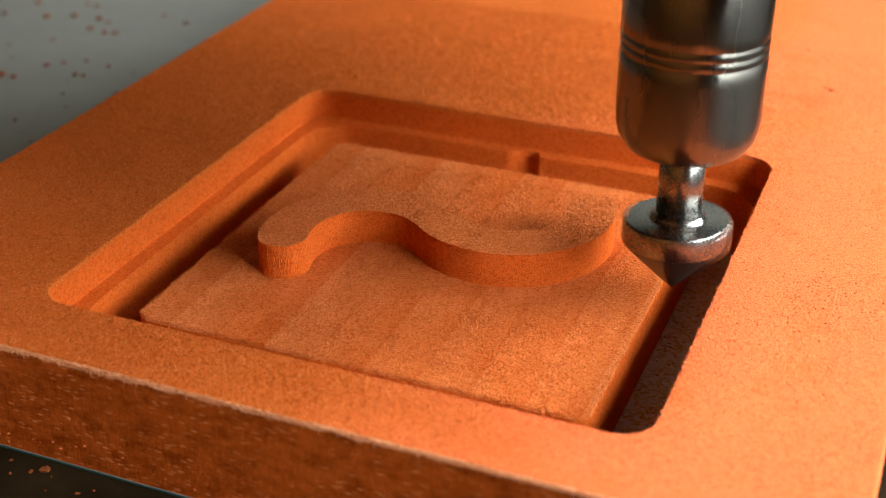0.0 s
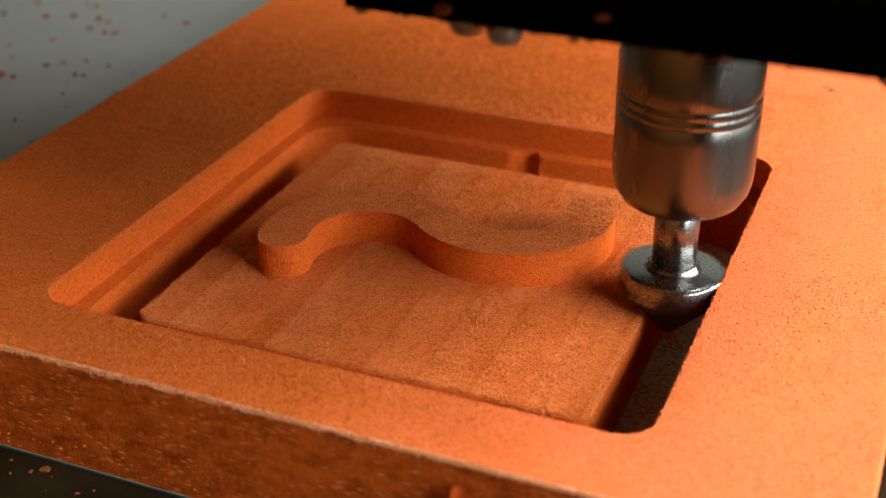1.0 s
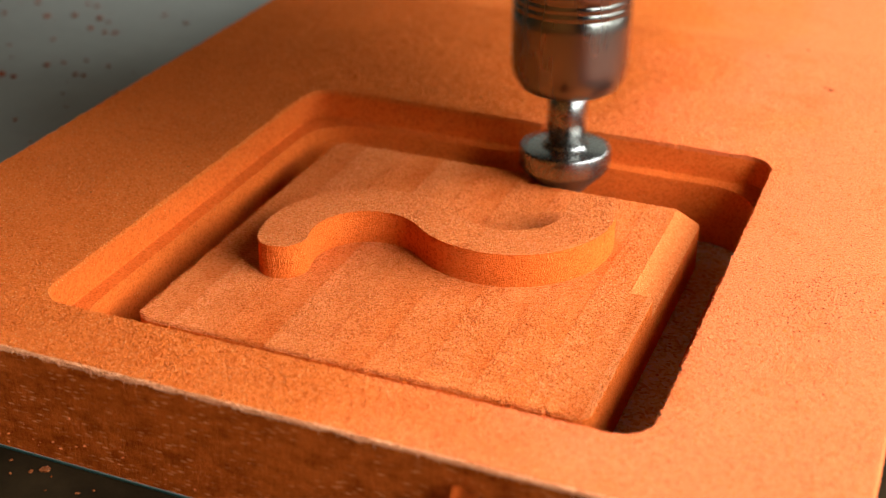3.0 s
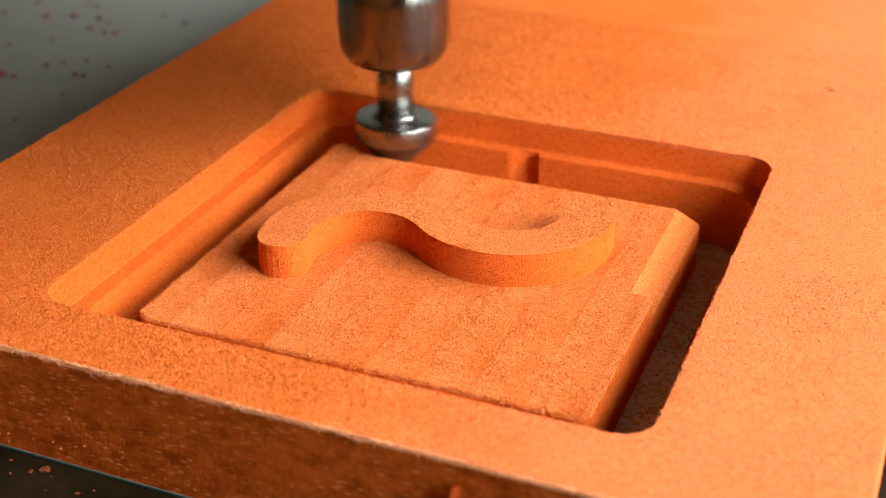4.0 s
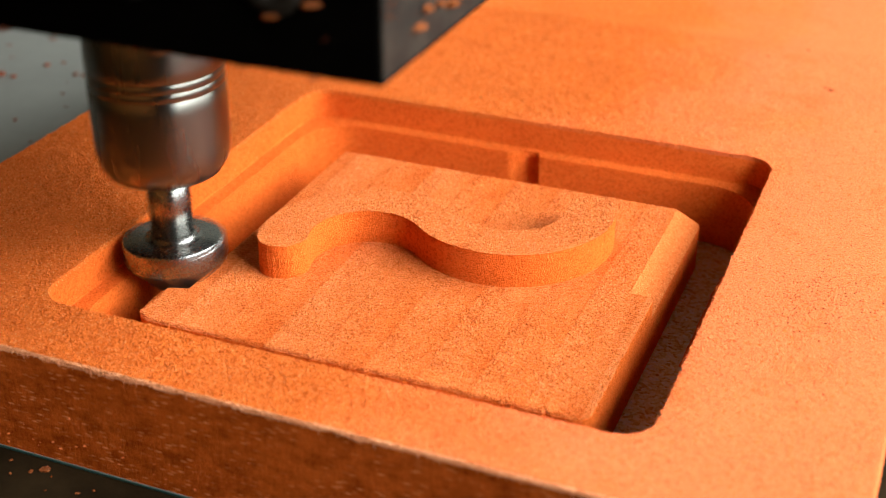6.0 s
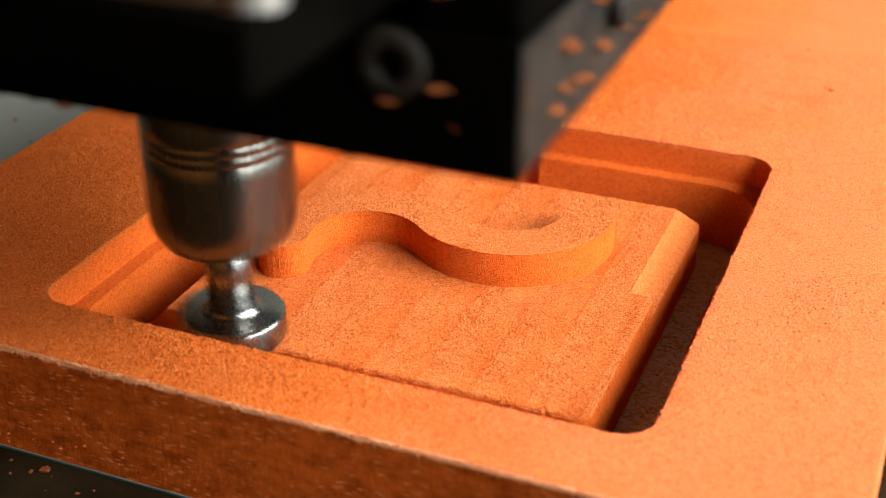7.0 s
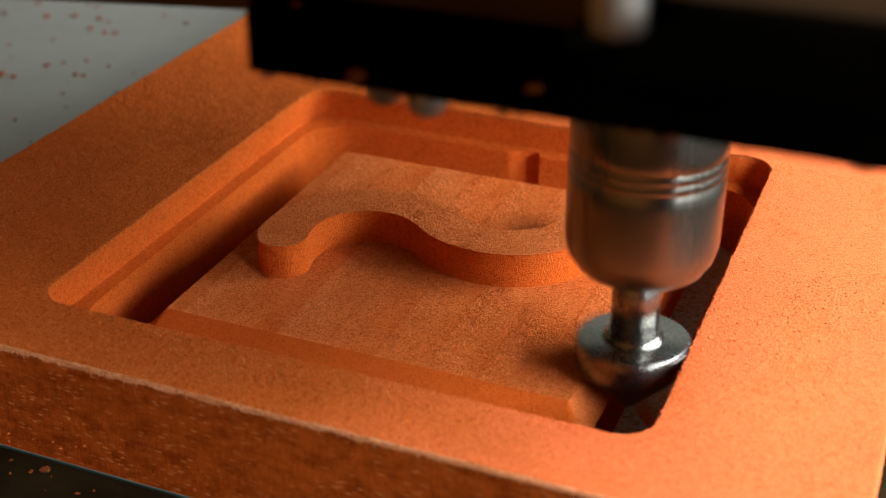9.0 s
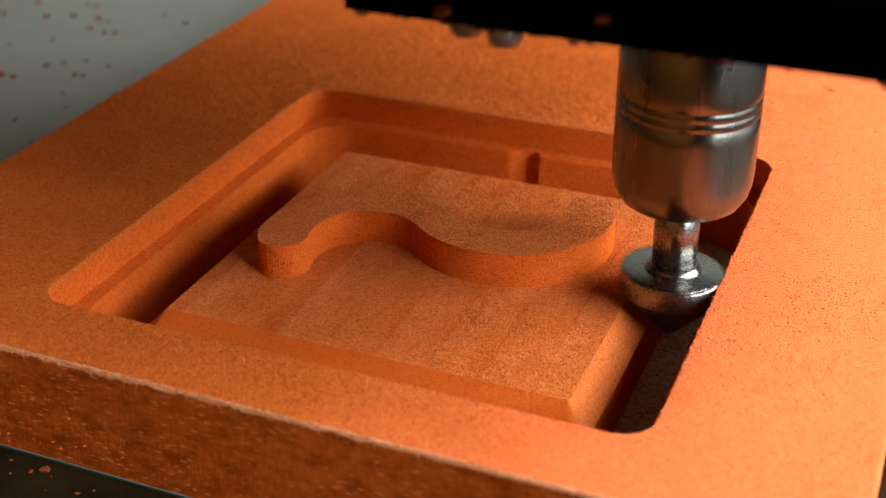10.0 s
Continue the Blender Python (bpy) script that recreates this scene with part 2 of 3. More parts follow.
# ---- the unseen room round the machine, its tints set for the bounce light
def room():
    x0, x1, y0, y1, z0, z1 = -1.1, WIN["x"], -1.0, 1.05, -0.75, 1.65
    t = 0.1
    tagged(part("floor", box_bm(x0 - t, x1 + t, y0 - t, y1 + t, z0 - t, z0), FLOOR), "dark concrete workshop floor under the table", "floor", kind="structure")
    tagged(part("ceiling", box_bm(x0 - t, x1 + t, y0 - t, y1 + t, z1, z1 + t), CEILING), "unseen workshop ceiling, warm tint for bounce light", "ceiling", kind="structure")
    tagged(part("wall_west", box_bm(x0 - t, x0, y0 - t, y1 + t, z0, z1), WALL), "unseen workshop wall, dark warm tint for bounce light", "wall", kind="structure")
    tagged(part("wall_south", box_bm(x0, x1, y0 - t, y0, z0, z1), BOUNCE_WALL), "unseen workshop wall tinted orange for warm bounce light", "wall", kind="structure")
    tagged(part("wall_north", box_bm(x0, x1, y1, y1 + t, z0, z1), REFLECTOR_WALL), "unseen pale wall added as a reflector for the cutter", "wall", kind="structure")
    bm = box_bm(x1, x1 + t, y0 - t, y1 + t, z0, WIN["z0"])
    box_bm(x1, x1 + t, y0 - t, y1 + t, WIN["z1"], z1, bm=bm)
    box_bm(x1, x1 + t, y0 - t, WIN["y0"], WIN["z0"], WIN["z1"], bm=bm)
    box_bm(x1, x1 + t, WIN["y1"], y1 + t, WIN["z0"], WIN["z1"], bm=bm)
    tagged(part("wall_east", bm, WALL), "unseen workshop wall with a window opening, warm tint", "wall", kind="structure")
    win = empty("window_1", pose(x1 + 0.05, 0, 0))
    tagged(win, "white framed daylight window in the wall", "window", kind="structure")
    part("window_sill", box_bm(-0.05, 0.06, WIN["y0"], WIN["y1"], WIN["z0"], WIN["z0"] + 0.02, 0.003), FRAME, win)
    for y in (WIN["y0"] + 0.02, WIN["y1"] - 0.02):
        part("window_frame", box_bm(0.0, 0.04, y - 0.02, y + 0.02, WIN["z0"] + 0.02, WIN["z1"], 0.003), FRAME, win)


def machine_bed():
    bed = empty("machine_bed", pose(0, 0, 0))
    tagged(bed, "grey coated glass machine bed dusted with orange crumbs", "machine bed")
    part("plate", box_bm(-0.42, 0.0800, -0.0662, 0.45, -0.0005, 0.0, 0.0002), BED, bed)
    part("edge_strip", box_bm(-0.42, 0.0800, -0.0664, -0.0662, -0.0004, -0.00005), BED_EDGE, bed, "thin greenish glass edge catching light")
    table = empty("work_table", pose(0, 0, 0))
    tagged(table, "black workshop table under the machine bed", "table")
    part("tabletop", box_bm(-0.55, 0.42, -0.55, 0.6, -0.04, -0.0006, 0.003), DARK_TABLE, table)
    for x in (-0.5, 0.37):
        for y in (-0.5, 0.55):
            part("leg", box_bm(x - 0.03, x + 0.03, y - 0.03, y + 0.03, -0.75, -0.04, 0.003), DARK_TABLE, table)


# ---- the foam being milled
TOP, LEVEL = 20.8, 14.0
POCKET = (-53.8, 54.2, -51.4, 53.6)
SLOT = (-50.5, 52.6, -50.0, 50.7)


def foam_block():
    outer = rounded(-94.6, 86.2, -66.1, 215, 0.6)
    lip = rounded(*POCKET, 6.0)
    slot = rounded(*SLOT, 11.0)
    notched = []
    for x, y in slot:
        if y > 50 and -3.8 < x < 3.2:
            y += 2.1 * min(1.0, (x + 3.8) / 3.4)
        notched.append((x, y))
    levels = [
        (outer, 0.0, 0.0), (outer, TOP - 0.9, 0.30), (ragged(outer, 0.09, 1), TOP - 0.25, 0.08),
        (ragged(rounded(-94.3, 85.9, -65.8, 214.7, 0.6), 0.12, 6), TOP, 0.0),
        (rounded(POCKET[0] - 1.5, POCKET[1] + 1.5, POCKET[2] - 1.5, POCKET[3] + 1.5, 7.0), TOP, 0.0),
        (ragged(lip, 0.13, 2), TOP - 0.06, 0.04), (ragged(lip, 0.05, 3), TOP - 1.0, 0.05),
        (lip, LEVEL + 0.25, 0.05), (rounded(POCKET[0] + 0.25, POCKET[1] - 0.25, POCKET[2] + 0.25, POCKET[3] - 0.25, 6.0), LEVEL, 0.03),
        (ragged(notched, 0.04, 4), LEVEL - 0.05, 0.04), (notched, LEVEL - 0.5, 0.0), (notched, 0.0, 0.0)]
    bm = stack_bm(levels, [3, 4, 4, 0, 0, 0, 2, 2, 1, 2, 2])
    bm.normal_update()
    # Window-facing rim takes the darker raw foam; the paler fray shows too bright there.
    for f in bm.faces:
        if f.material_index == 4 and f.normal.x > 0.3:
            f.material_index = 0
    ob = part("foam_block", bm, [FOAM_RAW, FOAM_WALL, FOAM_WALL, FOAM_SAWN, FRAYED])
    return tagged(ob, "orange tooling foam block with a square pocket milled through it", "foam block")


ISLE = 41.6
CUT = (-37.5, 37.8, -36.6, 36.8)
CHAMFER = 4.3
EDGE_N, CORNER_N, PIECE = 120, 6, 4


def ridge_outline(step=0.6):
    """Outline of the S: two arcs of one radius, a constant width and blunt rounded ends."""
    ca, cb = Vector((-10.6, -9.9)), Vector((10.2, 12.9))
    rad = (cb - ca).length / 2
    join = math.atan2(cb.y - ca.y, cb.x - ca.x)
    end = radians(199.5)
    line = []
    n = int(rad * (end - join) / step)
    for i in range(n + 1):
        a = end + (join - end) * i / n
        line.append((ca + rad * Vector((math.cos(a), math.sin(a))), Vector((math.cos(a), math.sin(a)))))
    b0, b1 = join + math.pi, radians(360 + 20)
    n = int(rad * (b1 - b0) / step)
    for i in range(1, n + 1):
        a = b0 + (b1 - b0) * i / n
        line.append((cb + rad * Vector((math.cos(a), math.sin(a))), -Vector((math.cos(a), math.sin(a)))))
    half, r = 4.75, 4.6
    one = [p + q * half for p, q in line]
    two = [p - q * half for p, q in line]

    def cap(p, q, out):
        pts = []
        for s, a0 in ((1, 90), (-1, 0)):
            c = p + q * s * (half - r)
            for i in range(7):
                a = radians(a0 - 90 * i / 6)
                pts.append(c + out * r * math.cos(a) + q * r * math.sin(a))
        return pts
    p, q = line[-1]
    out_b = Vector((-q.y, q.x))
    if out_b.dot(line[-1][0] - line[-2][0]) < 0:
        out_b = -out_b
    p0, q0 = line[0]
    out_a = line[0][0] - line[1][0]
    out_a.normalize()
    return [tuple(v) for v in one + cap(p, q, out_b) + two[::-1] + cap(p0, -q0, out_a)]


def foam_workpiece():
    side = rounded(-ISLE, 42.2, -40.9, ISLE, 3.0, EDGE_N, CORNER_N)
    top = ragged(rounded(*CUT, 0.35, EDGE_N, CORNER_N), 0.03, 31)
    thing = empty("foam_workpiece", pose(0, 0, 0))
    tagged(thing, "square orange foam piece with a raised S, edges being chamfered", "foam workpiece")
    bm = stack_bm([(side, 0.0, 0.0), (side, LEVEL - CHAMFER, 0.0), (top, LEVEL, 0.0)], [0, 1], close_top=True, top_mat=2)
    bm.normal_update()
    # Chamfer towards the window takes the tint with the light put in.
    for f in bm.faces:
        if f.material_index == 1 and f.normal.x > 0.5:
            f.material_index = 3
    part("base", bm, [FOAM_WALL, FOAM_CHAMFER, FOAM_MILLED, LIT_CHAMFER], thing, "square foam base with milling bands")
    line = ridge_outline()
    base = stack_bm([(line, LEVEL - 0.3, 0.0), (line, TOP - 0.6, 0.03), (ragged(line, 0.09, 8), TOP - 0.02, 0.05)], [1, 1], close_top=True, top_mat=0)
    bmesh.ops.triangulate(base, faces=[f for f in base.faces if len(f.verts) > 4])
    bmesh.ops.recalc_face_normals(base, faces=base.faces)
    part("s_ridge", base, [FOAM_RIDGE, FOAM_WALL], thing, "raised S shaped foam ridge")
    return thing, side, top


# ---- the tool's way round the piece: seconds, x, y in millimetres
ROUTE = [(0.0, 45.2, 0.3), (1.02, 45.2, 0.3), (1.07, 45.2, 0.0), (1.5, 45.1, 14.6), (2.0, 45.0, 33.7), (2.12, 44.9, 38.4),
         (2.18, 44.1, 41.1), (2.24, 42.0, 43.0), (2.32, 38.9, 43.7), (2.5, 31.2, 43.7), (4.0, -29.0, 44.9), (4.2, -37.2, 44.8), (4.28, -40.4, 44.1),
         (4.36, -42.7, 42.0), (4.43, -43.4, 39.0), (4.5, -43.4, 36.4), (5.0, -43.6, 16.8), (5.5, -43.8, -3.3), (5.7, -43.8, -11.1), (6.32, -43.8, -36.0),
         (6.39, -43.1, -38.8), (6.46, -41.1, -40.8), (6.53, -38.2, -41.5), (6.8, -28.5, -41.5), (7.0, -20.5, -41.6), (7.5, 0.1, -41.9), (8.0, 19.8, -42.0),
         (8.5, 39.4, -41.8), (8.57, 41.9, -41.0), (8.64, 43.6, -39.2), (8.7, 44.2, -36.8), (9.0, 44.7, -24.6), (9.5, 45.0, -4.7), (9.64, 45.2, 0.0), (9.7, 45.2, 0.3), (10.0, 45.2, 0.3)]


PLUNGE, PLUNGED = 10.2, 1.03


def tool_height(t):
    """The head comes straight down into the slot first, then keeps its height."""
    return max(0.0, PLUNGE * (1 - t / PLUNGED))


def tool_at(t):
    for (ta, xa, ya), (tb, xb, yb) in zip(ROUTE, ROUTE[1:]):
        if t <= tb:
            k = (t - ta) / (tb - ta)
            return xa + (xb - xa) * k, ya + (yb - ya) * k
    return ROUTE[-1][1:]


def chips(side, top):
    """The uncut upper edge as short wedges: each sinks into the slot floor, mostly out of sight, as the cutter comes
    by.
    """
    n = len(side)
    per = EDGE_N + CORNER_N
    spans = []
    for k in range(4):
        s = k * per
        spans.append(list(range(s, s + CORNER_N + 1)))
        spans += [list(range(s + CORNER_N + i, s + CORNER_N + i + PIECE + 1)) for i in range(0, EDGE_N, PIECE)]
    rnd = random.Random(11)
    torn = ragged(side, 0.12, 41)
    made = []
    for span in spans:
        ids = [i % n for i in span]
        mid = Vector((sum(side[i][0] for i in ids), sum(side[i][1] for i in ids))) / len(ids)
        bm = bmesh.new()
        rows = []
        for i in ids:
            (ax, ay), (bx, by), (cx, cy) = side[i], torn[i], top[i]
            ix, iy = bx + (cx - bx) * 0.12, by + (cy - by) * 0.12
            rows.append([bm.verts.new(((x - mid.x) * MM, (y - mid.y) * MM, (z - LEVEL) * MM)) for x, y, z in
                         ((ax, ay, LEVEL - CHAMFER + 0.06), (bx, by, LEVEL - 0.55), (ix, iy, LEVEL - 0.03), (cx, cy, LEVEL))])
        for a, b in zip(rows, rows[1:]):
            bm.faces.new((a[0], b[0], b[1], a[1])).material_index = 0
            bm.faces.new((a[1], b[1], b[2], a[2])).material_index = 1
            bm.faces.new((a[2], b[2], b[3], a[3])).material_index = 1
            bm.faces.new((a[3], b[3], b[0], a[0])).material_index = 0
        bm.faces.new(rows[0][::-1])
        bm.faces.new(rows[-1])
        bmesh.ops.recalc_face_normals(bm, faces=bm.faces)
        for _ in range(34 * (len(ids) - 1) // PIECE * 2):
            i = rnd.randrange(len(ids) - 1)
            u, w = rnd.random(), rnd.random() ** 1.3
            (ax, ay), (bx, by), (cx, cy), (dx, dy) = torn[ids[i]], torn[ids[i + 1]], top[ids[i]], top[ids[i + 1]]
            x = (ax + (bx - ax) * u) * (1 - w) + (cx + (dx - cx) * u) * w - mid.x
            y = (ay + (by - ay) * u) * (1 - w) + (cy + (dy - cy) * u) * w - mid.y
            turn, r = rnd.uniform(0, 6.283), rnd.uniform(0.10, 0.25)
            tip = bm.verts.new(((x + rnd.uniform(-r, r)) * MM, (y + rnd.uniform(-r, r)) * MM, rnd.uniform(0.0, 0.15) * MM))
            foot = [bm.verts.new(((x + r * math.cos(turn + k)) * MM, (y + r * math.sin(turn + k)) * MM, -0.05 * MM)) for k in (0, 1.6, 3.1, 4.7)]
            for k in range(4):
                bm.faces.new((foot[k], foot[(k + 1) % 4], tip)).material_index = 1
        ob = part("edge_wedge", bm, [FOAM_WALL, FOAM_MILLED])
        tagged(ob, "small orange foam wedge of the uncut workpiece edge", "foam chip", "chips off the edge")
        rest = pose(mid.x * MM, mid.y * MM, LEVEL * MM)
        ob.matrix_world = rest
        out = Vector((0, 0))
        if abs(mid.x) > 39.9:
            out.x = math.copysign(1, mid.x)
        if abs(mid.y) > 39.9:
            out.y = math.copysign(1, mid.y)
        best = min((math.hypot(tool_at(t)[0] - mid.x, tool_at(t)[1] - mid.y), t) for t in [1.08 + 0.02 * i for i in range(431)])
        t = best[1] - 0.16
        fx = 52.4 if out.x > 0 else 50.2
        # Ends mostly below the bed, only its top left above the slot floor.
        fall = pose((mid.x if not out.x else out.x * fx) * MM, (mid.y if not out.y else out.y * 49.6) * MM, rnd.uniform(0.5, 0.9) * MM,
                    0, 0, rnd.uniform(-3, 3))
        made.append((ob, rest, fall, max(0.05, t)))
    return made


# ---- the milling head
def milling_head():
    head = empty("milling_head", pose(0, 0, 0))
    tagged(head, "milling spindle with steel collet nut, chamfer cutter and black mount", "milling head")
    nut = [(4.2, 35.2), (9.0, 34.7), (9.7, 34.8), (10.3, 35.2), (11.5, 37.2), (11.95, 39.0), (12.08, 41.0), (12.1, 49.0)]
    for z in (51.5, 53.1, 54.7):
        nut += [(12.1, z), (11.92, z + 0.25), (11.92, z + 0.40), (12.1, z + 0.65)]
    nut += [(12.1, 57.0), (12.15, 81.5)]
    nut_part = part("collet_nut", lathe_bm([(r * MM, z * MM) for r, z in nut], 96), NUT_STEEL, head, "brushed steel nut with three grooves")
    part("collet", lathe_bm([(r * MM, z * MM) for r, z in ((4.0, 34.3), (4.8, 34.4), (5.0, 35.4))], 48), BLACK, nut_part, "dark collet mouth")
    part("tool_shank", lathe_bm([(r * MM, z * MM) for r, z in ((3.97, 20.6), (3.97, 36.0))], 64), STEEL, head, "polished steel shank")

    def flutes(a, r, z):
        """Two cutting edges stand out, the body between them is relieved."""
        if r < 0.0005 or z > 0.02085:
            return r
        d = (a % math.pi) / math.pi
        if d < 0.10:
            return r
        if d < 0.55:
            return r * (1 - 0.08 * (d - 0.10) / 0.45)
        return r * (0.89 if d < 0.96 else 0.89 + 0.11 * (d - 0.96) / 0.04)
    bit = [(0.25, 6.9), (2.0, 8.5), (5.0, 11.5), (9.3, 15.9), (9.7, 16.4), (9.7, 18.6), (9.7, 20.3), (9.5, 20.6), (9.2, 20.75), (5.4, 20.9), (4.9, 21.05), (4.6, 21.5), (4.3, 21.9), (4.0, 22.1)]
    bit_bm = lathe_bm([(r * MM, z * MM) for r, z in bit], 72, flutes)
    for f in bit_bm.faces:
        if f.calc_center_median().z < 0.0163:
            f.material_index = 1
    cutter = part("cutter", bit_bm, [STEEL, TOOL_DARK], head, "polished chamfer cutter with flat top and conical tip")

    # black mount with its stepped front
    outline = [(-37, 80.2), (68.4, 80.0), (68.4, 94.8), (12, 94.8), (8, 88.8), (-37, 88.0)]
    bm = bmesh.new()
    front = [bm.verts.new((x * MM, -53.2 * MM, z * MM)) for x, z in outline]
    rear = [bm.verts.new((x * MM, 50 * MM, z * MM)) for x, z in outline]
    bm.faces.new(front)
    bm.faces.new(rear[::-1])
    for i in range(len(outline)):
        j = (i + 1) % len(outline)
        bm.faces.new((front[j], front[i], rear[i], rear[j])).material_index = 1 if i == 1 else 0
    bmesh.ops.recalc_face_normals(bm, faces=bm.faces)
    bmesh.ops.bevel(bm, geom=list(bm.edges), offset=0.0006, segments=2, affect="EDGES", profile=0.6)
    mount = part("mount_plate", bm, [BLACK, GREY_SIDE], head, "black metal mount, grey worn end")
    bm = bmesh.new()
    plan = [(-0.170, -0.0640), (-0.0385, -0.0310), (-0.0385, 0.0450), (-0.170, 0.0450)]
    low = [bm.verts.new((x, y, 0.0800)) for x, y in plan]
    high = [bm.verts.new((x, y, 0.1300)) for x, y in plan]
    bm.faces.new(low[::-1])
    bm.faces.new(high)
    for i in range(4):
        j = (i + 1) % 4
        bm.faces.new((low[i], low[j], high[j], high[i]))
    bmesh.ops.bevel(bm, geom=list(bm.edges), offset=0.001, segments=2, affect="EDGES", profile=0.6)
    part("side_arm", bm, MOTOR, head, "dull brown grey arm beside the mount")
    part("side_post", box_bm(-0.0405, -0.0372, -0.0380, -0.0330, 0.0890, 0.150, 0.0004), SILVER, head, "thin pale post beside the mount")
    # Housing runs up out of view, made tall to block window light.
    part("housing", box_bm(-0.033, 0.0535, -0.0475, 0.05, 0.0882, 0.40, 0.002), MOTOR, head, "brownish grey motor housing")
    part("clamp_base", box_bm(0.0100, 0.0553, -0.0800, -0.0470, 0.0982, 0.0997, 0.0004), BLACK, head, "black clamp base standing out in front")
    bm = bmesh.new()
    slope = [(0.0130, 0.0975), (0.0150, 0.0985), (0.0206, 0.1037), (0.0553, 0.1037), (0.0553, 0.0975)]
    front = [bm.verts.new((x, -0.0812, z)) for x, z in slope]
    rear = [bm.verts.new((x, -0.0470, z)) for x, z in slope]
    bm.faces.new(front)
    bm.faces.new(rear[::-1])
    for i in range(5):
        j = (i + 1) % 5
        bm.faces.new((front[j], front[i], rear[i], rear[j]))
    bmesh.ops.recalc_face_normals(bm, faces=bm.faces)
    part("clamp_block", bm, BLACK, head, "black clamp block with a sloped shoulder")
    part("motor_body", box_bm(0.0178, 0.0508, -0.0784, -0.0490, 0.1036, 0.170, 0.0006), MOTOR, head, "brownish grey motor body between silver columns")
    part("bracket", box_bm(0.0570, 0.0682, -0.0530, 0.0450, 0.0949, 0.150, 0.001), BLACK, head, "tall black bracket at the mount's end")
    part("bracket", box_bm(-0.0368, -0.0310, -0.0530, 0.0450, 0.0882, 0.150, 0.001), BLACK, head)
    for x, y, z in ((13.9, -76.5, 99.6), (53.0, -76.0, 103.6)):
        bm = lathe_bm([(2.6 * MM, 0), (2.6 * MM, 0.06)], 32)
        bmesh.ops.translate(bm, verts=bm.verts, vec=(x * MM, y * MM, z * MM))
        part("column", bm, SILVER, head, "silver aluminium column")
    for x, y in ((-15.0, -50.2), (33.8, -46.0), (-21.0, -48.5)):
        bm = lathe_bm([(r * MM, z * MM) for r, z in ((0.9, 77.2), (1.8, 77.4), (2.3, 78.0), (2.5, 78.8), (2.5, 80.6))], 24)
        bmesh.ops.translate(bm, verts=bm.verts, vec=(x * MM, y * MM, 0))
        part("bolt", bm, BOLT, mount, "domed bolt head under the mount")
    bm = lathe_bm([(r * MM, z * MM) for r, z in ((1.6, -1.0), (1.6, 0.2), (2.0, 0.5), (3.4, 0.5), (3.9, 0.1), (3.9, -0.5))], 32)
    bmesh.ops.rotate(bm, verts=bm.verts, cent=(0, 0, 0), matrix=Matrix.Rotation(radians(90), 3, "X"))
    bmesh.ops.translate(bm, verts=bm.verts, vec=(0.0547, -0.0532, 0.0908))
    part("washer", bm, GREY_SIDE, mount, "round washer with a dark hole")
    bm = lathe_bm([(r * MM, z * MM) for r, z in ((2.4, 0), (2.4, 1.6), (2.0, 2.0))], 24)
    bmesh.ops.rotate(bm, verts=bm.verts, cent=(0, 0, 0), matrix=Matrix.Rotation(radians(90), 3, "Y"))
    bmesh.ops.translate(bm, verts=bm.verts, vec=(0.0685, -0.022, 0.089))
    part("side_bolt", bm, GREY_SIDE, mount, "dull bolt in the grey end")
    # Unseen block added behind the housing to widen the head's shadow.
    part("shade_block", box_bm(-0.032, 0.064, 0.052, 0.11, 0.098, 0.42, 0.002), BLACK, head, "unseen black block behind the housing, added to cast shade")
    rnd = random.Random(3)
    for k in range(95):
        size = rnd.choice((0.0003, 0.0005, 0.0008)) if k < 30 else rnd.choice((0.0004, 0.0006, 0.0009))
        if k < 14:
            at = (0.0687, rnd.uniform(-0.054, 0.02), rnd.uniform(0.082, 0.094))
        elif k < 16:
            at = (rnd.uniform(0.050, 0.066), -0.0534, rnd.uniform(0.082, 0.09))
        elif k < 80:
            at = (rnd.uniform(-0.035, 0.066), rnd.uniform(-0.0530, -0.050), 0.0797)
        elif k < 94:
            at = (0.0687, rnd.uniform(-0.053, 0.03), rnd.uniform(0.082, 0.093))
            size = rnd.choice((0.0008, 0.0011, 0.0015))
        else:
            at = (rnd.uniform(0.046, 0.066), -0.0536, rnd.uniform(0.082, 0.093))
            size = 0.0009
        bm = bmesh.new()
        crumb_mesh(bm, *at, size, rnd)
        part("crumb", bm, CRUMB if k < 30 or k >= 80 else OLD_CRUMB, mount)
    for _ in range(14):
        bm = bmesh.new()
        crumb_mesh(bm, rnd.uniform(-0.032, -0.006), rnd.uniform(-0.0525, -0.046), 0.0794, rnd.uniform(0.0005, 0.0012), rnd)
        part("crumb", bm, OLD_CRUMB, mount)
    for x, y, z, size in ((-0.0225, -0.0534, 0.0812, 0.0013), (-0.0010, -0.0535, 0.0830, 0.0010), (-0.0300, -0.0532, 0.0890, 0.0008), (0.0600, -0.0535, 0.0985, 0.0010)):
        bm = bmesh.new()
        crumb_mesh(bm, x, y, z, size, rnd)
        part("crumb", bm, CRUMB, mount)
    return head, cutter


# ---- crumbs of foam lying about
def crumb_mesh(bm, x, y, z, s, rnd):
    made = bmesh.ops.create_icosphere(bm, subdivisions=1, radius=1.0)["verts"]
    st = (s * rnd.uniform(0.7, 1.5), s * rnd.uniform(0.7, 1.5), s * rnd.uniform(0.4, 0.8))
    a = rnd.uniform(0, 6.28)
    for v in made:
        k = rnd.uniform(0.75, 1.2)
        px, py = v.co.x * st[0] * k, v.co.y * st[1] * k
        v.co = (x + px * math.cos(a) - py * math.sin(a), y + px * math.sin(a) + py * math.cos(a), z + st[2] * 0.75 + v.co.z * st[2] * k)


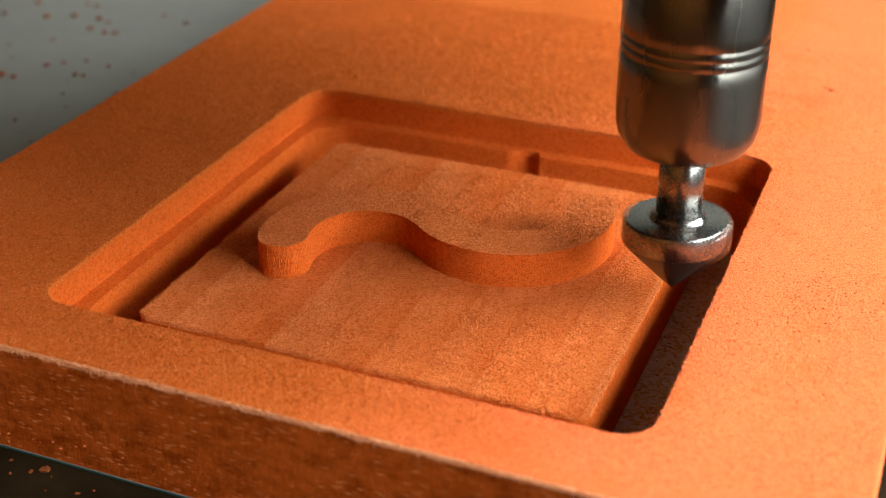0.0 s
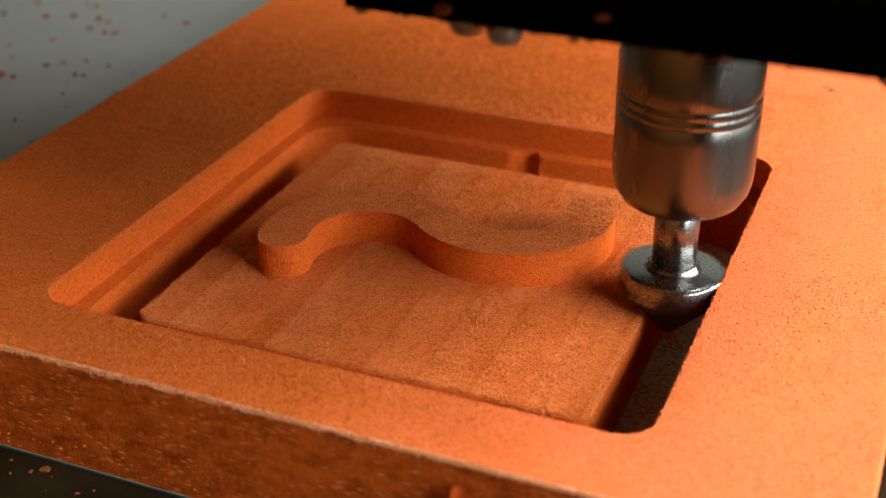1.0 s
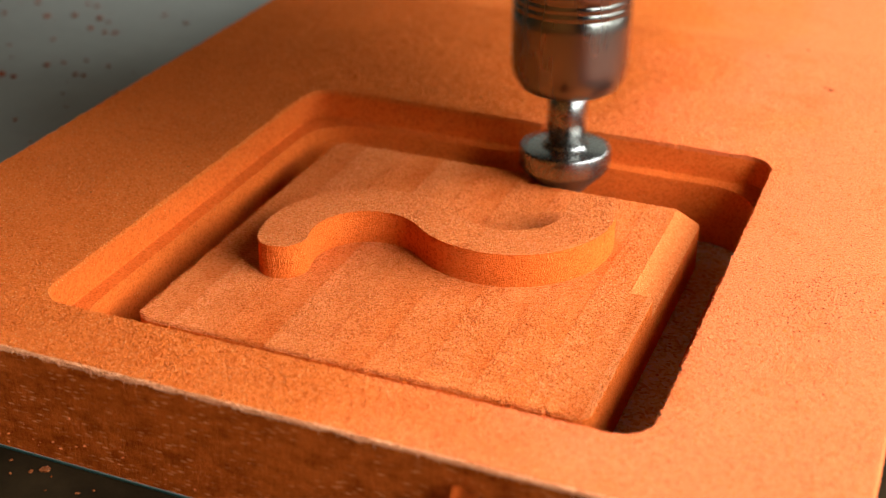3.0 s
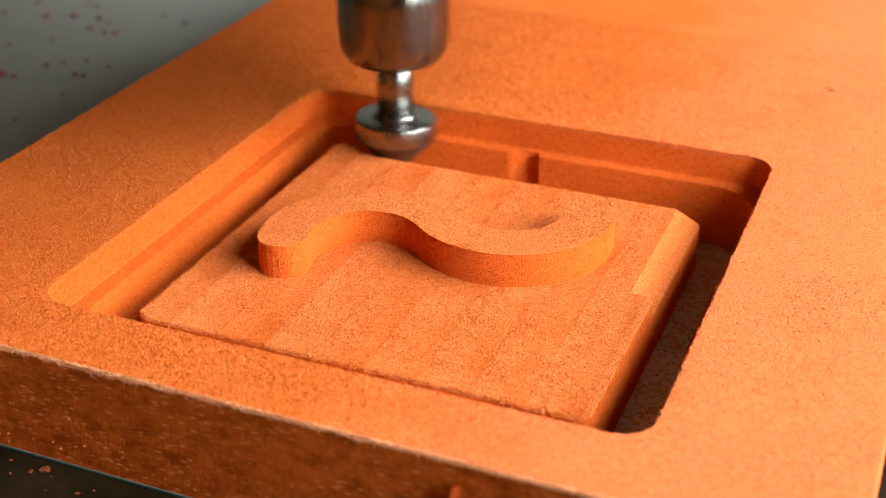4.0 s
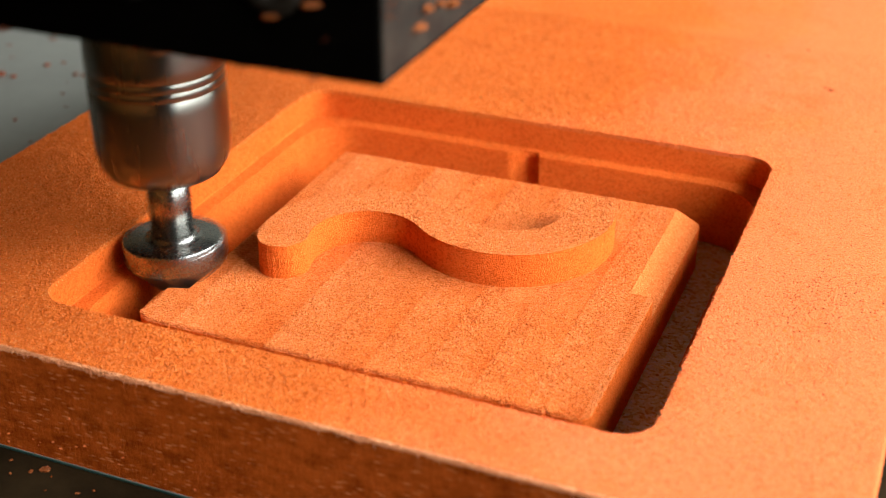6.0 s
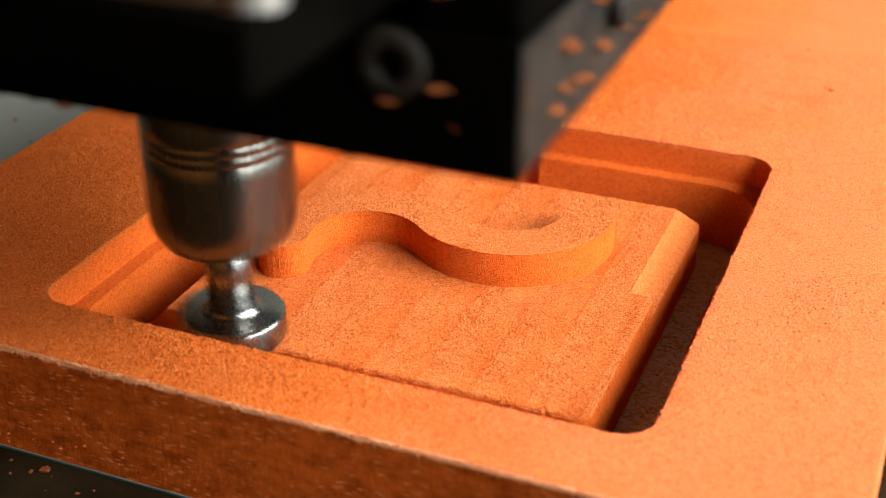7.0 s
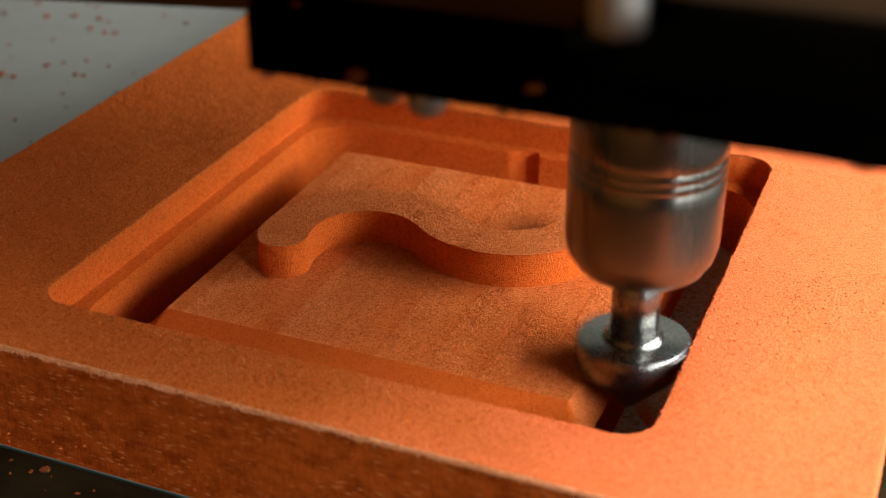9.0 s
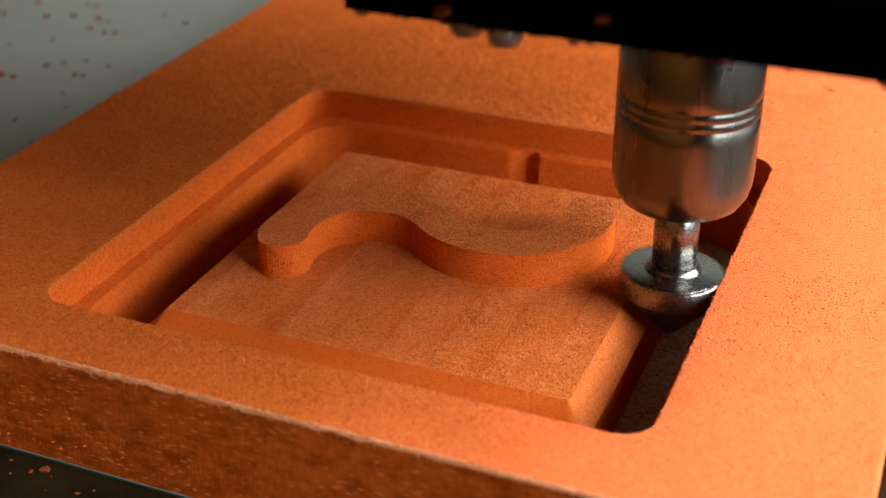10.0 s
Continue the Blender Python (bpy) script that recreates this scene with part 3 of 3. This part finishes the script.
def crumbs():
    rnd = random.Random(21)
    bm = bmesh.new()
    for _ in range(70):
        crumb_mesh(bm, rnd.uniform(-0.27, -0.1), rnd.uniform(-0.03, 0.20), 0, rnd.choice((0.0002, 0.0002, 0.0003, 0.0004)), rnd)
    for x, y, size in ((-179, 136, 0.9), (-175, 135, 0.8), (-195, 131, 1.0), (-198, 118, 1.0), (-184, 121, 0.9), (-176, 125, 0.8), (-167, 125, 0.9), (-163, 124, 0.7),
                       (-164, 116, 1.0), (-158, 115, 1.1), (-155, 116, 0.9), (-150, 136, 0.6), (-140, 132, 0.9), (-169, 104, 0.8), (-178, 95, 0.6), (-171, 87, 0.5),
                       (-154, 89, 0.6), (-149, 93, 0.7), (-157, 85, 0.8), (-140, 91, 0.6), (-145, 82, 0.9), (-142.5, 82.5, 0.8), (-160, 74, 0.8), (-164, 74, 1.2), (-140, 49, 0.6)):
        crumb_mesh(bm, x * MM, y * MM, 0, size * MM, rnd)
    tagged(part("crumbs_on_bed", bm, BED_CRUMB), "scattered orange foam crumbs on the grey bed", "crumbs", kind="stuff")
    bm = bmesh.new()
    for _ in range(300):
        crumb_mesh(bm, rnd.uniform(-0.12, 0.1), rnd.uniform(-0.09, -0.068), -0.0006, rnd.choice((0.0002, 0.0002, 0.0003, 0.0004, 0.0008)), rnd)
    side = bmesh.new()
    for _ in range(190):
        crumb_mesh(side, rnd.uniform(-0.094, 0.08), -0.0661, rnd.triangular(0.0002, 0.013, 0.0005), rnd.choice((0.00010, 0.00013, 0.00018, 0.0003)), rnd)
    tagged(part("crumbs_on_side", side, SIDE_CRUMB), "orange foam crumbs clinging to the block's sawn side", "crumbs", kind="stuff")
    tagged(part("crumbs_on_table", bm, CRUMB), "orange foam crumbs on the black table", "crumbs", kind="stuff")


def slot_dust():
    """Dust on the floor of the slot round the workpiece, brightened to stand for the glass reflection."""
    wide = rounded(SLOT[0] + 0.1, SLOT[1] - 0.1, SLOT[2] + 0.1, SLOT[3] - 0.1, 10.9, EDGE_N, CORNER_N)
    inner = rounded(-ISLE - 0.1, 42.3, -41.0, ISLE + 0.1, 3.1, EDGE_N, CORNER_N)
    bm = stack_bm([(wide, 0.02, 0.0), (wide, 0.3, 0.15), (inner, 0.35, 0.15), (inner, 0.02, 0.0)], [0, 0, 0])
    tagged(part("slot_dust", bm, DUST), "foam dust in the slot, brightened for the glass reflection", "dust", kind="stuff")


def specks_on_block():
    rnd = random.Random(8)
    bm = bmesh.new()
    for x, y, size in ((59.0, 97.6, 0.0006), (57.6, 98.6, 0.0004), (41.4, 114.8, 0.0004), (49.9, 122.7, 0.0004), (72.5, 8.0, 0.0002), (66.0, -8.0, 0.0002)):
        crumb_mesh(bm, x * MM, y * MM, TOP * MM - 0.0001, size, rnd)
    for _ in range(90):
        x, y = rnd.uniform(-92, 84), rnd.uniform(-64, 120)
        if not (POCKET[0] - 3 < x < POCKET[1] + 3 and POCKET[2] - 3 < y < POCKET[3] + 3):
            crumb_mesh(bm, x * MM, y * MM, TOP * MM - 0.0001, rnd.choice((0.00010, 0.00015, 0.0002)), rnd)
    # Dark specks added to stand for pits and a brown smudge in the top.
    for k in range(1150):
        x, y = (rnd.gauss(70, 6), rnd.gauss(1, 8)) if k < 450 else (rnd.uniform(57, 85), rnd.uniform(-62, 125))
        if POCKET[1] + 2 < x < 85:
            crumb_mesh(bm, x * MM, y * MM, TOP * MM + 0.00002, rnd.uniform(0.00007, 0.00013), rnd)
    tagged(part("specks_on_block", bm, CRUMB), "tiny foam crumbs and dark specks on the foam block's top", "crumbs", kind="stuff")


def lip_fibres():
    """Torn foam fibres that stand out from the pocket's upper edge."""
    rnd = random.Random(17)
    bm = bmesh.new()
    for k in range(420):
        u = rnd.uniform(-48, 50)
        x, y, ox, oy = ((POCKET[1], u, -1, 0), (u, POCKET[2], 0, 1), (POCKET[0], u, 1, 0), (u, POCKET[3], 0, -1))[0 if k < 260 else 1 + k % 3]
        n = rnd.uniform(0.15, 0.45) * (2.0 if rnd.random() < 0.06 else 1.0)
        w = rnd.uniform(0.08, 0.16)
        z = TOP - rnd.uniform(0.0, 0.35)
        tx, ty = -oy * w, ox * w
        a = bm.verts.new(((x + tx - ox * 0.3) * MM, (y + ty - oy * 0.3) * MM, z * MM))
        b = bm.verts.new(((x - tx - ox * 0.3) * MM, (y - ty - oy * 0.3) * MM, z * MM))
        c = bm.verts.new(((x - ox * 0.3) * MM, (y - oy * 0.3) * MM, (z - 2 * w) * MM))
        d = bm.verts.new(((x + ox * n + rnd.uniform(-0.1, 0.1)) * MM, (y + oy * n + rnd.uniform(-0.1, 0.1)) * MM, (z + rnd.uniform(-0.05, 0.15)) * MM))
        for f in ((a, b, d), (b, c, d), (c, a, d), (a, c, b)):
            bm.faces.new(f)
    line = ridge_outline(0.25)
    for k, (x, y) in enumerate(line):
        if rnd.random() < 0.55:
            w, n = rnd.uniform(0.06, 0.12), rnd.uniform(0.10, 0.26)
            z = TOP - 0.12
            ring = [bm.verts.new(((x + w * math.cos(a)) * MM, (y + w * math.sin(a)) * MM, z * MM)) for a in (0.3, 2.4, 4.5)]
            tip = bm.verts.new(((x + rnd.uniform(-0.15, 0.15)) * MM, (y + rnd.uniform(-0.15, 0.15)) * MM, (z + 0.1 + n) * MM))
            for i in range(3):
                bm.faces.new((ring[i], ring[(i + 1) % 3], tip))
    tagged(part("lip_fibres", bm, FOAM_RAW), "torn orange foam fibres along the pocket edge", "foam fibres", kind="stuff")


def edge_fibres():
    """Dusty fuzz that hangs from the sawn upper edge of the block."""
    rnd = random.Random(29)
    bm = bmesh.new()
    for _ in range(1700):
        x, z = rnd.uniform(-94, 86), TOP - rnd.uniform(0.05, 0.6)
        w, drop, out = rnd.uniform(0.05, 0.22), rnd.uniform(0.2, 0.75) * (2.0 if rnd.random() < 0.15 else 1.0), rnd.uniform(0.06, 0.30)
        y = -66.05 if z < TOP - 0.25 else -65.85
        a = bm.verts.new(((x - w) * MM, y * MM, z * MM))
        b = bm.verts.new(((x + w) * MM, y * MM, (z + rnd.uniform(-0.05, 0.05)) * MM))
        c = bm.verts.new((x * MM, (y - out) * MM, (z - drop * 0.4) * MM))
        d = bm.verts.new(((x + rnd.uniform(-0.2, 0.2)) * MM, (y - out * 0.3) * MM, (z - drop) * MM))
        for f in ((a, c, b), (a, d, c), (b, c, d), (a, b, d)):
            bm.faces.new(f)
    tagged(part("edge_fibres", bm, FRAYED), "pale dusty foam fuzz along the block's sawn edge", "foam fibres", kind="stuff")


def torn_cells(name, parent, mat, spots, size, height, label):
    """Torn cell walls standing on a cut foam face: thousands of tiny uneven pyramids half sunk into it."""
    rng = np.random.default_rng(len(spots))
    n = len(spots)
    turn = rng.uniform(0, 6.283, n)
    r = size * rng.uniform(0.6, 1.35, n)
    corner = np.arange(4) * 1.571 + turn[:, None] + rng.uniform(-0.35, 0.35, (n, 4))
    reach = r[:, None] * rng.uniform(0.7, 1.25, (n, 4))
    verts = np.empty((n, 5, 3))
    verts[:, :4, 0] = spots[:, 0:1] + reach * np.cos(corner)
    verts[:, :4, 1] = spots[:, 1:2] + reach * np.sin(corner)
    verts[:, :4, 2] = spots[:, 2:3] - 0.03
    verts[:, 4, 0] = spots[:, 0] + r * rng.uniform(-0.5, 0.5, n)
    verts[:, 4, 1] = spots[:, 1] + r * rng.uniform(-0.5, 0.5, n)
    verts[:, 4, 2] = spots[:, 2] + height * spots[:, 3] * rng.uniform(0.25, 1.5, n)
    base = (np.arange(n) * 5)[:, None]
    faces = np.concatenate([base + np.array(q) for q in ((0, 1, 4), (1, 2, 4), (2, 3, 4), (3, 0, 4))], axis=1).reshape(-1, 3)
    me = bpy.data.meshes.new(name)
    me.from_pydata((verts.reshape(-1, 3) * MM).tolist(), [], faces.tolist())
    me.materials.append(mat)
    ob = new(name, me)
    ob.parent = parent
    return tagged(ob, label, kind="stuff")


def inside(px, py, ring):
    """Which of the points lie within a closed ring."""
    hit = np.zeros(len(px), bool)
    for (x0, y0), (x1, y1) in zip(ring, ring[1:] + ring[:1]):
        cross = ((y0 > py) != (y1 > py)) & (px < (x1 - x0) * (py - y0) / (y1 - y0 + 1e-12) + x0)
        hit ^= cross
    return hit


def grain(block, piece):
    rng = np.random.default_rng(4)
    # the block's raw top: grain raised at the left to darken it, lower to the right
    x, y = rng.uniform(-94.3, 85.8, 150000), rng.uniform(-65.7, 125, 150000)
    keep = ~((x > POCKET[0] - 0.1) & (x < POCKET[1] + 0.1) & (y > POCKET[2] - 0.1) & (y < POCKET[3] + 0.1))
    x, y = x[keep], y[keep]
    along_x = 1.35 - 0.95 / (1 + np.exp(-(x - 30 + 14 * np.sin(y / 17.0)) / 14))
    torn_cells("torn_grain", block, FOAM_RAW, np.stack([x, y, np.full(len(x), TOP), along_x], 1), 0.21, 0.22, "fine torn foam cells on the block's raw top")
    # the S keeps the raw top, the milled ground round it is a little finer
    line = ridge_outline()
    x, y = rng.uniform(-34, 34, 30000), rng.uniform(-34, 34, 30000)
    keep = inside(x, y, line)
    x, y = x[keep], y[keep]
    torn_cells("torn_grain", piece, FOAM_RIDGE, np.stack([x, y, np.full(len(x), TOP - 0.02), np.ones(len(x))], 1), 0.20, 0.23, "fine torn foam cells on the raised S")
    x, y = rng.uniform(CUT[0], CUT[1], 34000), rng.uniform(CUT[2], CUT[3], 34000)
    keep = ~inside(x, y, line)
    x, y = x[keep], y[keep]
    # the milling passes leave strips of raised and of pressed cells
    strip = 1.1 - 0.7 * ((x * 0.1064 + 20.66) % 1.0)
    torn_cells("torn_grain", piece, FOAM_MILLED, np.stack([x, y, np.full(len(x), LEVEL), strip], 1), 0.19, 0.24, "fine torn foam cells on the milled ground")


def foam_shaving():
    """A curled flake that flies out of the pocket and clings to the block's near side for a while."""
    bm = bmesh.new()
    n, m = 10, 8
    grid = []
    for i in range(n + 1):
        row = []
        for j in range(m + 1):
            a = i / n
            x = (a - 0.2) * 4.4
            y = -1.5 * math.exp(-((a - 0.1) / 0.16) ** 2) - 0.5 * math.sin(a * 3.1)
            z = (j / m - 0.5) * (6.5 - 2.0 * a) + 0.35 * math.sin(7 * a)
            row.append(bm.verts.new((x * MM, y * MM, z * MM)))
        grid.append(row)
    for i in range(n):
        for j in range(m):
            bm.faces.new((grid[i][j], grid[i + 1][j], grid[i + 1][j + 1], grid[i][j + 1]))
    bmesh.ops.solidify(bm, geom=bm.faces[:], thickness=0.00035)
    ob = part("foam_shaving", bm, FOAM_CHAMFER, smooth=True)
    return tagged(ob, "thin curled orange foam shaving clinging to the block's side", "foam shaving")


room()
machine_bed()
slot_dust()
BLOCK = foam_block()
PIECE_THING, side_ring, top_ring = foam_workpiece()
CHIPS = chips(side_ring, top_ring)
HEAD, CUTTER = milling_head()
crumbs()
specks_on_block()
lip_fibres()
edge_fibres()
grain(BLOCK, PIECE_THING)
SHAVING = foam_shaving()


def motions():
    steps = sorted({round(0.1 * i, 2) for i in range(101)} | {r[0] for r in ROUTE})
    walk(HEAD, [(t, pose(tool_at(t)[0] * MM, tool_at(t)[1] * MM, tool_height(t) * MM)) for t in steps])
    walk(CUTTER, [(i / FPS, pose(0, 0, 0, 0, 0, -86.0 * i)) for i in range(int(SECONDS * FPS) + 1)])
    slot = pose(0.046, -0.046, 0.006)
    cling = pose(0.0302, -0.0667, 0.0146, 0, 8, 0)
    walk(SHAVING, [(0.0, slot), (0.2, slot), (0.27, pose(0.040, -0.055, 0.030)), (0.33, pose(0.030, -0.072, 0.022)), (0.4, cling), (4.6, cling), (4.7, pose(0.020, -0.078, 0.004)), (SECONDS, pose(0.020, -0.078, 0.004))])
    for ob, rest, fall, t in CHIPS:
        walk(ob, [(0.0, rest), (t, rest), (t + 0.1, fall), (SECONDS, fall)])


motions()
